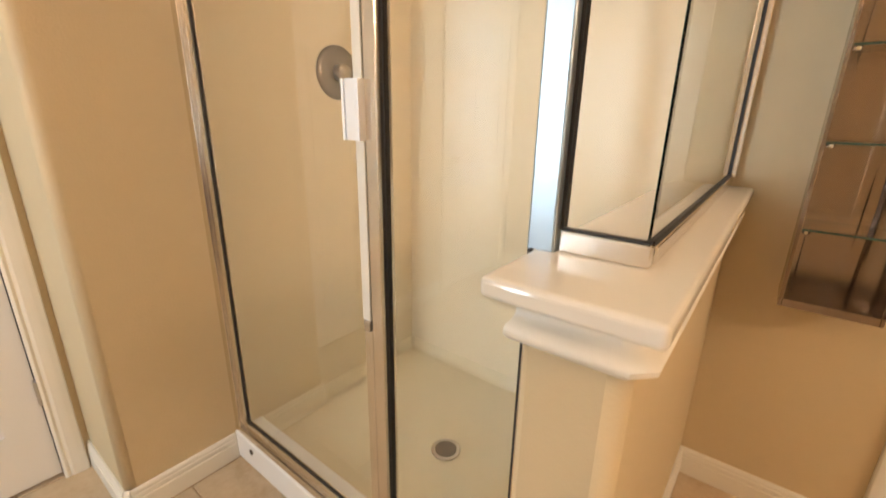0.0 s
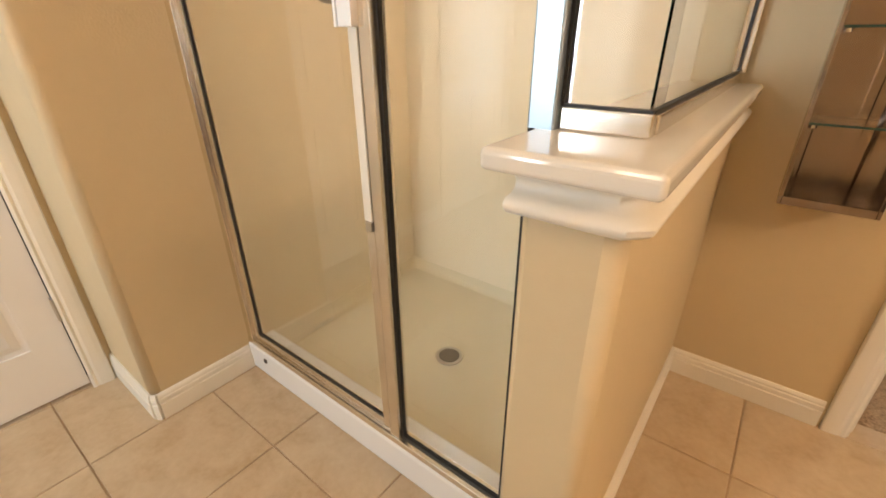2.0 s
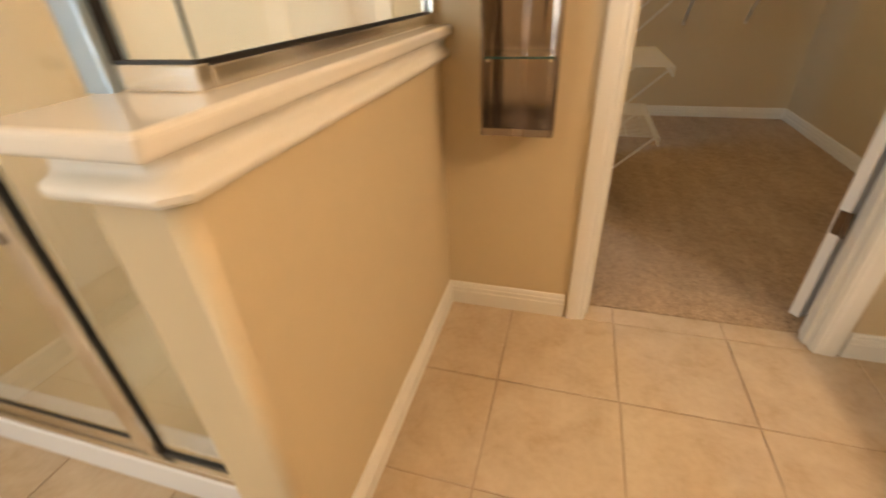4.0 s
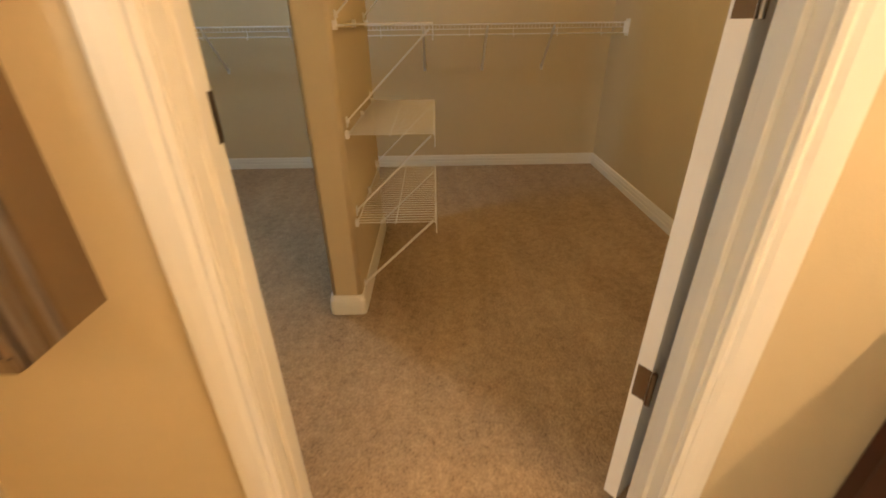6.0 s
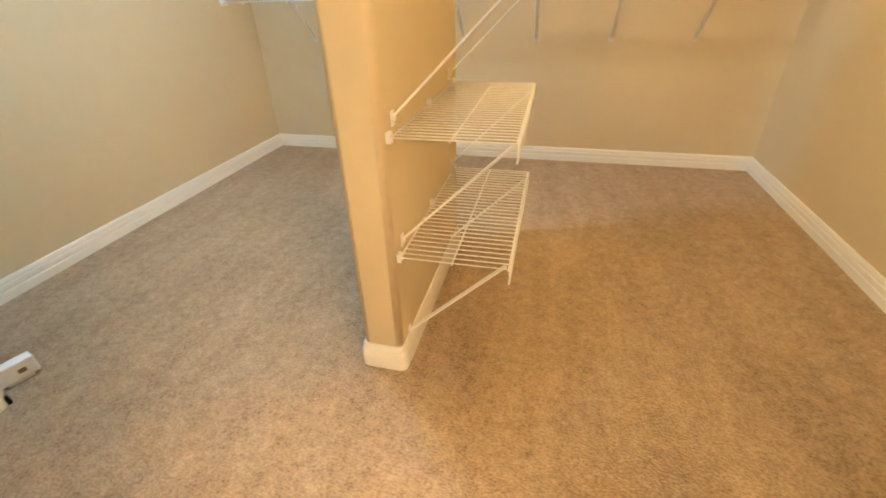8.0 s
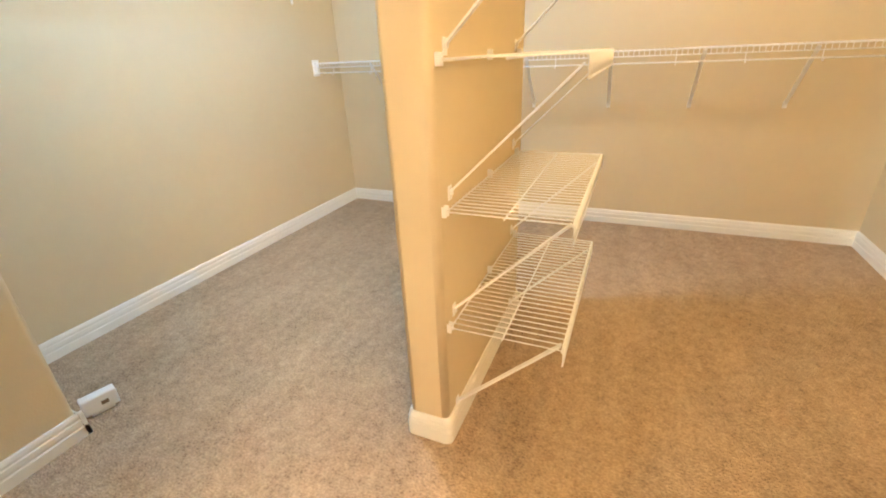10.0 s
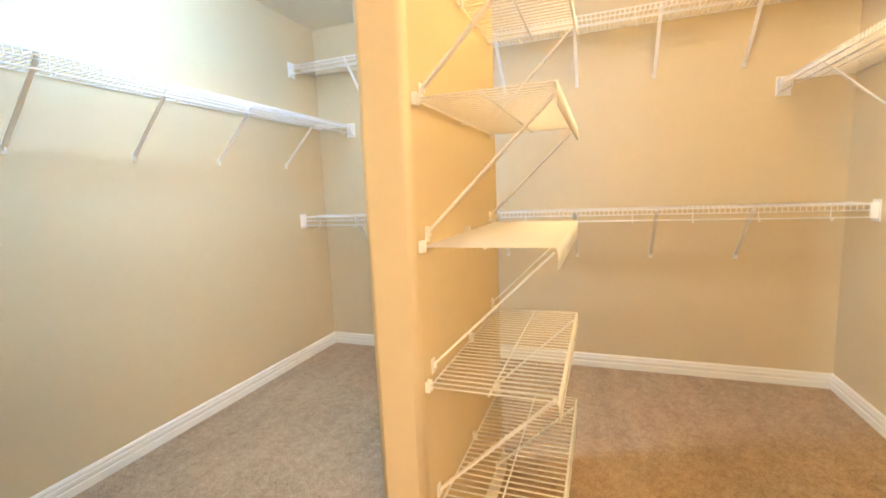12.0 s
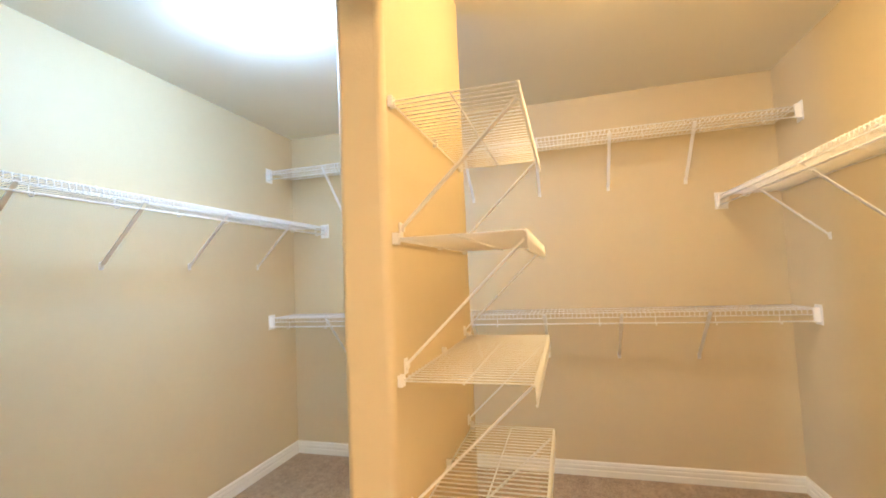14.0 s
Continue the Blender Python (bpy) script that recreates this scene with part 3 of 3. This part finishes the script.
# The swinging door with its own frame
door = part("shower_door", boxes((-0.612, -0.586, SY - 0.020, SY + 0.010, RAILZ + 0.04, TOP - 0.01), (SX0 + 0.054, SX0 + 0.066, SY - 0.014, SY + 0.010, RAILZ + 0.04, TOP - 0.01),
                                 (SX0 + 0.066, -0.612, SY - 0.014, SY + 0.010, RAILZ + 0.04, RAILZ + 0.052), (SX0 + 0.066, -0.612, SY - 0.014, SY + 0.010, TOP - 0.03, TOP - 0.01)), ALU, enc, "aluminium framed swinging glass door")
pane_part("door_pane", (SX0 + 0.064, -0.610, SY - 0.004, SY + 0.001, RAILZ + 0.05, TOP - 0.028), door)
part("door_seal", boxes((SX0 + 0.066, SX0 + 0.0715, SY - 0.007, SY + 0.004, RAILZ + 0.052, TOP - 0.03), (SX0 + 0.066, -0.612, SY - 0.007, SY + 0.004, RAILZ + 0.052, RAILZ + 0.0565)), SEAL, door, "black rubber glazing bead")
part("door_handle", boxes((-0.629, -0.622, SY - 0.042, SY - 0.018, 1.226, 1.342), (-0.6195, -0.5895, SY - 0.040, SY - 0.018, 1.226, 1.342), (-0.587, -0.580, SY - 0.042, SY - 0.018, 1.226, 1.342), (-0.623, -0.586, SY - 0.034, SY - 0.018, 1.228, 1.340), bevel=0.0008), HANDLE, door, "bright satin aluminium pull handle with two grooves")
part("door_catch", box(-0.606, -0.586, SY - 0.029, SY - 0.0205, 0.800, 0.825, 0.002), NICKEL, door)
# Pale facing added over the upper stile, standing in for its bright face.
part("door_strip", box(-0.6115, -0.5865, SY - 0.025, SY - 0.0203, 0.825, TOP - 0.02, 0.002), TRIM, door, "pale facing added over the upper door stile")
# The fixed panel beside the door, cut round the half wall
pane_part("fixed_pane", (-0.546, -0.214, SY - 0.004, SY + 0.002, RAILZ + 0.024, TOP))
part("pane_seal", boxes((-0.548, -0.542, SY - 0.010, SY + 0.006, RAILZ + 0.022, TOP), (-0.542, -0.221, SY - 0.010, SY + 0.006, RAILZ + 0.022, RAILZ + 0.030), (-0.2195, -0.215, SY - 0.010, SY + 0.006, RAILZ + 0.022, TOP)), SEAL, enc, "black rubber glazing seal")
part("corner_profile", prism(rounded(-0.215, -0.169, SY - 0.024, SY + 0.022, 0.004, 0.004, n=3), CAPZ, TOP), SATIN, enc, "satin aluminium corner profile tinted blue for reflected daylight")
channel("half_wall_jamb", -0.215, HX0 - 0.0065, SY - 0.012, SY + 0.012, RAILZ + 0.022, CAPZ - 0.12)
channel("cap_rail", -0.167, -0.035, SY - 0.012, SY + 0.012, CAPZ, CAPZ + 0.034)
channel("cap_rail", -0.052, -0.032, SY + 0.012, BY1, CAPZ, CAPZ + 0.03)
pane_part("corner_pane", (-0.163, -0.0435, SY - 0.0015, SY + 0.0015, CAPZ + 0.036, TOP))
pane_part("return_pane", (-0.0435, -0.0405, SY + 0.0016, -0.03, CAPZ + 0.034, TOP))
part("pane_seal", boxes((-0.169, -0.163, SY - 0.008, SY + 0.008, CAPZ + 0.034, TOP), (-0.163, -0.038, SY - 0.008, SY + 0.006, CAPZ + 0.034, CAPZ + 0.0375)), SEAL, enc)
part("pane_seal", boxes((-0.048, -0.036, SY + 0.006, -0.03, CAPZ + 0.030, CAPZ + 0.037), (-0.048, -0.036, -0.038, -0.030, CAPZ + 0.037, TOP)), SEAL, enc)
part("pane_seal", box(-0.0438, -0.0430, SY - 0.0025, SY - 0.0016, CAPZ + 0.041, TOP), GLASS_EDGE, enc, "dark green glass edge")
channel("wall_channel", -0.058, -0.022, -0.030, BY1, CAPZ + 0.03, TOP)
channel("header", -0.058, -0.022, SY + 0.022, BY1, TOP, TOP + 0.04)

# ---- steel wall shelf ----
sx0, sx1, sy, sz0, sz1 = 0.145, 0.362, -0.146, 0.785, 1.74
rack = empty("steel_wall_shelf", Matrix(), "open stainless steel wall shelf unit with glass shelves", "wall shelf")
T = 0.0016
part("back_plate", box(sx0 + T, sx1 - T, BY1 - 0.003, BY1, sz0, sz1), STEEL, rack)


def steel_side(x, s):
    prof = [(BY1, 0.0), (-0.05, 0.0), (-0.10, 0.0), (sy + 0.006, 0.0), (sy, 0.008)]
    bm = bmesh.new()
    a = [bm.verts.new((x + s * d, y, sz0)) for y, d in prof] + [bm.verts.new((x + s * (d + T), y, sz0)) for y, d in prof[::-1]]
    b = [bm.verts.new((v.co.x, v.co.y, sz1)) for v in a]
    k = len(a)
    for i in range(k):
        bm.faces.new((a[i], a[(i + 1) % k], b[(i + 1) % k], b[i]))
    return bm


part("side_plate", steel_side(sx0, 1), STEEL, rack)
part("side_plate", steel_side(sx1, -1), STEEL, rack)
part("bottom_tray", boxes((sx0 + T, sx1 - T, sy, BY1 - 0.003, sz0, sz0 + T), (sx0 + T, sx1 - T, sy, sy + T, sz0 + T, sz0 + 0.022)), STEEL, rack)
part("top_plate", box(sx0 + T, sx1 - T, sy, BY1 - 0.003, sz1 - T, sz1), STEEL, rack)
for z in (1.0, 1.223, 1.446):
    g = part("glass_shelf", box(sx0 + 0.003, sx1 - 0.003, sy + 0.006, BY1 - 0.006, z, z + 0.006), GLASS, rack)
    g.visible_shadow = False
    part("shelf_edge", box(sx0 + 0.003, sx1 - 0.003, sy + 0.004, sy + 0.006, z, z + 0.006), GLASS_EDGE, g, "polished green glass edge")
    part("shelf_clip", disc((sx0 + 0.02, sy + 0.02, z - 0.005), (0, 0, 1), 0.009, 0.008, 16), CHROME, g)
    part("shelf_clip", disc((sx1 - 0.02, sy + 0.02, z - 0.005), (0, 0, 1), 0.009, 0.008, 16), CHROME, g)

# ---- vanity at the end of the wall ----
van = empty("vanity_cabinet", Matrix(), "dark cherry wood bathroom vanity cabinet with a cream top", "vanity")
part("cabinet_body", box(1.715, BX1, -2.78, BY1 - 0.001, 0.09, 0.80, 0.004), DARKWOOD, van)
part("toe_kick", box(1.77, BX1, -2.78, BY1 - 0.001, 0, 0.09), DARKWOOD, van)
for k in range(5):
    y1 = -0.03 - 0.5 * k
    part("cabinet_door", box(1.697, 1.715, y1 - 0.47, y1, 0.13, 0.77, 0.005), DARKWOOD, van)
part("vanity_top", box(1.68, BX1, -2.80, BY1 - 0.001, 0.80, 0.835, 0.008), MARBLE, van)
mir = tagged(obj("wall_mirror", box(BX1 - 0.006, BX1, -2.7, -0.05, 0.95, 1.9), mat("mirror", (0.92, 0.93, 0.92), 0.02, 1.0, var=0.0)), "large plain frameless mirror above the vanity", "mirror")
bar = empty("vanity_light", Matrix(), "nickel bar light with lit round bulbs above the mirror", "wall lamp")
part("light_bar", box(BX1 - 0.05, BX1, -1.70, -0.80, 2.0, 2.10, 0.006), NICKEL, bar)
for k in range(4):
    part("bulb", lathe([(0.001, -0.05), (0.03, -0.042), (0.05, -0.01), (0.05, 0.01), (0.03, 0.042), (0.001, 0.05)], 16, Matrix.Translation((BX1 - 0.105, -1.61 + 0.24 * k, 2.05))), BULB, bar, "", True)


# ---- ceiling lights ----
def dome(x, y, material, label, r=0.058):
    d = empty("ceiling_light", pose(x, y, CEIL), label, "ceiling lamp")
    part("lamp_base", lathe([(r - 0.02, 0.0), (r - 0.02, -0.045), (0.001, -0.045)], 36), TRIM, d, "", True)
    part("lamp_dome", lathe([(r - 0.008, -0.040), (r, -0.052), (r - 0.005, -0.068), (r * 0.75, -0.088), (r * 0.42, -0.098), (0.002, -0.102)], 36), material, d, "lit frosted glass dome", True)
    return d


dome(-0.24, 1.55, DOME_COOL, "small ceiling light with a glowing cool white globe")
dome(1.32, 1.42, DOME_WARM, "small ceiling light with a glowing warm globe")
# Unseen lamp, added as warm fill for the bathroom's west side.
dome(-0.35, -2.3, DOME_FILL, "unseen dome added as warm fill light for the bathroom", 0.17)


# ---- wire shelving ----
def wire_mesh(depth, lip):
    """One deck wire: from the wall to the front, then bent down over the lip."""
    bm = bmesh.new()
    r = 0.0020
    add_rod(bm, (0, -0.006, 0), (0, -depth, 0), r, 5)
    add_rod(bm, (0, -depth, 0.0005), (0, -depth - 0.0015, -lip), r, 5)
    me = bpy.data.meshes.new("wire")
    bm.to_mesh(me)
    bm.free()
    me.materials.append(WIRE)
    for p in me.polygons:
        p.use_smooth = True
    return me


def hook_mesh():
    """The open loop that carries the hanging rod."""
    bm = bmesh.new()
    pts = [(0, 0.006, -0.03), (0, 0.006, -0.062)] + [(0, 0.006 - 0.016 + 0.016 * math.cos(a), -0.062 - 0.016 * math.sin(a)) for a in [math.pi * i / 7 for i in range(1, 8)]]
    for a, b in zip(pts, pts[1:]):
        add_rod(bm, a, b, 0.0024, 5)
    me = bpy.data.meshes.new("rod_hook")
    bm.to_mesh(me)
    bm.free()
    me.materials.append(WIRE)
    return me


HOOK = hook_mesh()
WIRES = {}


def share(name, me, m, parent):
    ob = new(name, me)
    ob.parent = parent
    ob.matrix_local = m
    return ob


def brace_parts(s, x, depth, drop, lip):
    """A flat diagonal strut from the front lip down to a foot on the wall."""
    p, q = Vector((x, -depth + 0.012, -lip * 0.4)), Vector((x, -0.008, -drop))
    d = (q - p).normalized()
    m = Matrix.Translation((p + q) / 2) @ d.to_track_quat("Z", "X").to_matrix().to_4x4()
    bm = boxes((-0.0025, 0.0025, -0.0095, 0.0095, -(q - p).length / 2, (q - p).length / 2))
    bm.transform(m)
    st = part("brace", bm, WIRE, s)
    bm = boxes((x - 0.011, x + 0.011, -0.005, -0.0005, -drop - 0.026, -drop + 0.012), (x - 0.005, x + 0.005, -0.012, -0.005, -drop - 0.012, -drop + 0.004), bevel=0.0015)
    part("brace_foot", bm, PLASTIC, st)


def wire_shelf(m, length, depth, braces, label, group, lip=0.03, hang=True, ends=(True, True), drop=0.30, step=0.0254):
    s = empty("wire_shelf", m, label, "wire shelf", group)
    key = (depth, lip)
    if key not in WIRES:
        WIRES[key] = wire_mesh(depth, lip)
    k = int(length / step)
    for i in range(k + 1):
        share("wire", WIRES[key], pose(min(0.008 + i * step, length - 0.006), 0, 0), s)
    e = 0.004
    part("back_rod", rod((e, -0.008, -0.0035), (length - e, -0.008, -0.0035), 0.0026), WIRE, s, "", True)
    part("middle_rod", rod((e, -depth * 0.5, -0.0035), (length - e, -depth * 0.5, -0.0035), 0.0026), WIRE, s, "", True)
    part("front_rod", rod((e, -depth + 0.003, -0.003), (length - e, -depth + 0.003, -0.003), 0.0030), WIRE, s, "", True)
    part("lip_rod", rod((e, -depth - 0.001, -lip), (length - e, -depth - 0.001, -lip), 0.0030), WIRE, s, "", True)
    if hang:
        part("hanging_rod", rod((e, -depth - 0.006, -0.064), (length - e, -depth - 0.006, -0.064), 0.0042, 8), WIRE, s, "", True)
        for i in range(int(length / 0.305)):
            share("rod_hook", HOOK, pose(0.16 + i * 0.305, -depth - 0.002, 0), s)
    for x in braces:
        brace_parts(s, x, depth, drop, lip)
    if hang:
        for on, x0, x1 in ((ends[0], 0.0005, 0.004), (ends[1], length - 0.004, length - 0.0005)):
            if on:
                sx = 0.030 if x0 < 0.1 else -0.030
                a, b = sorted((x0 + (0.0035 if sx > 0 else 0), x0 + sx))
                part("end_bracket", boxes((x0, x1, -depth - 0.022, -depth + 0.05, -0.085, 0.022), (a, b, -depth - 0.010, -depth + 0.004, -0.070, 0.008), bevel=0.001), PLASTIC, s, "white plastic end bracket")
    else:
        for x in (0.006, length - 0.02):
            part("wall_clip", boxes((x - 0.006, x - 0.002, -0.014, -0.0005, -0.014, 0.014), (x + 0.010, x + 0.014, -0.014, -0.0005, -0.014, 0.014), (x - 0.002, x + 0.010, -0.016, -0.0005, -0.004, 0.004), bevel=0.001), PLASTIC, s, "white plastic wall clip")
        part("wall_clip", box(length / 2, length / 2 + 0.010, -0.016, -0.0005, -0.012, 0.016, 0.001), PLASTIC, s)
    return s


backx = [x - CX0 for x in (-0.725, -0.13, 0.33, 0.796, 1.242, 1.705)]
for z, w in ((1.13, "lower"), (2.228, "upper")):
    wire_shelf(pose(CX0, CY1, z), CX1 - CX0, 0.305, backx, f"white {w} wire shelf with a hanging rod on the back wall", "long closet shelves")
LY0 = 0.64
wire_shelf(pose(CX0, LY0, 1.812, 0, 0, 90), CY1 - LY0, 0.305, [y - LY0 for y in (1.08, 1.572, 2.072, 2.655)], "white wire shelf with a hanging rod on the cool lit wall", "long closet shelves")
wire_shelf(pose(CX1, CY1, 1.812, 0, 0, -90), CY1 - 0.25, 0.335, [CY1 - y for y in (2.63, 2.15, 1.68, 1.2, 0.7)], "white wire shelf with a hanging rod on the warm lit wall", "long closet shelves")
for z in (0.457, 0.801, 1.148, 1.485, 1.822):
    wire_shelf(pose(0.548, 1.0, z, 0, 0, 90), 0.745, 0.318, (0.055, 0.69), "short white wire shelf braced on the divider wall", "short divider shelves", lip=0.045, hang=False, drop=0.305)

# ---- small white plastic box on the carpet ----
gad = empty("plastic_box", pose(-0.666, 0.631, PILE, 0, 0, 73), "small white plastic box with a brown printed square by the baseboard", "box")
part("box_body", box(-0.018, 0.088, -0.012, 0.03, 0.012, 0.075, 0.005), PLASTIC, gad)
part("box_foot", box(0.0, 0.07, -0.004, 0.022, 0.0, 0.012), PLASTIC, gad)
part("printed_label", box(0.036, 0.058, -0.0128, -0.012, 0.034, 0.050), INK, gad, "brown printed square")

# ---- floor tiles ----
P, PY, GX, GY = 0.402, 0.394, 0.661, 0.004
TILES = {}
for i in range(-7, 6):
    for j in range(-10, 1):
        x0, x1 = max(GX + i * P + 0.0025, BX0 - 0.05), min(GX + (i + 1) * P - 0.0025, BX1)
        y0, y1 = max(GY + j * PY + 0.0025, BY0), min(GY + (j + 1) * PY - 0.0025, 0.104)
        if x1 - x0 < 0.01 or y1 - y0 < 0.01:
            continue
        if y0 > BY1 - 0.03 and (x1 < DX0 or x0 > DX1):
            continue
        if y0 > -0.02:
            x0, x1 = max(x0, DX0 + 0.0), min(x1, DX1)
        key = (round(x1 - x0, 3), round(y1 - y0, 3))
        if key not in TILES:
            bm = bmesh.new()
            w, h = (x1 - x0) / 2, (y1 - y0) / 2
            rings = [[bm.verts.new((sx * (w - d), sy2 * (h - d), z)) for sx, sy2 in ((-1, -1), (1, -1), (1, 1), (-1, 1))] for d, z in ((0, -0.008), (0, -0.0018), (0.0016, 0.0))]
            for a, b in zip(rings, rings[1:]):
                for q in range(4):
                    bm.faces.new((a[q], a[(q + 1) % 4], b[(q + 1) % 4], b[q]))
            bm.faces.new(rings[-1])
            me = bpy.data.meshes.new("tile")
            bm.to_mesh(me)
            bm.free()
            me.materials.append(TILE)
            TILES[key] = me
        t = new("tile", TILES[key])
        t.parent = floor
        t.location = ((x0 + x1) / 2, (y0 + y1) / 2, 0)
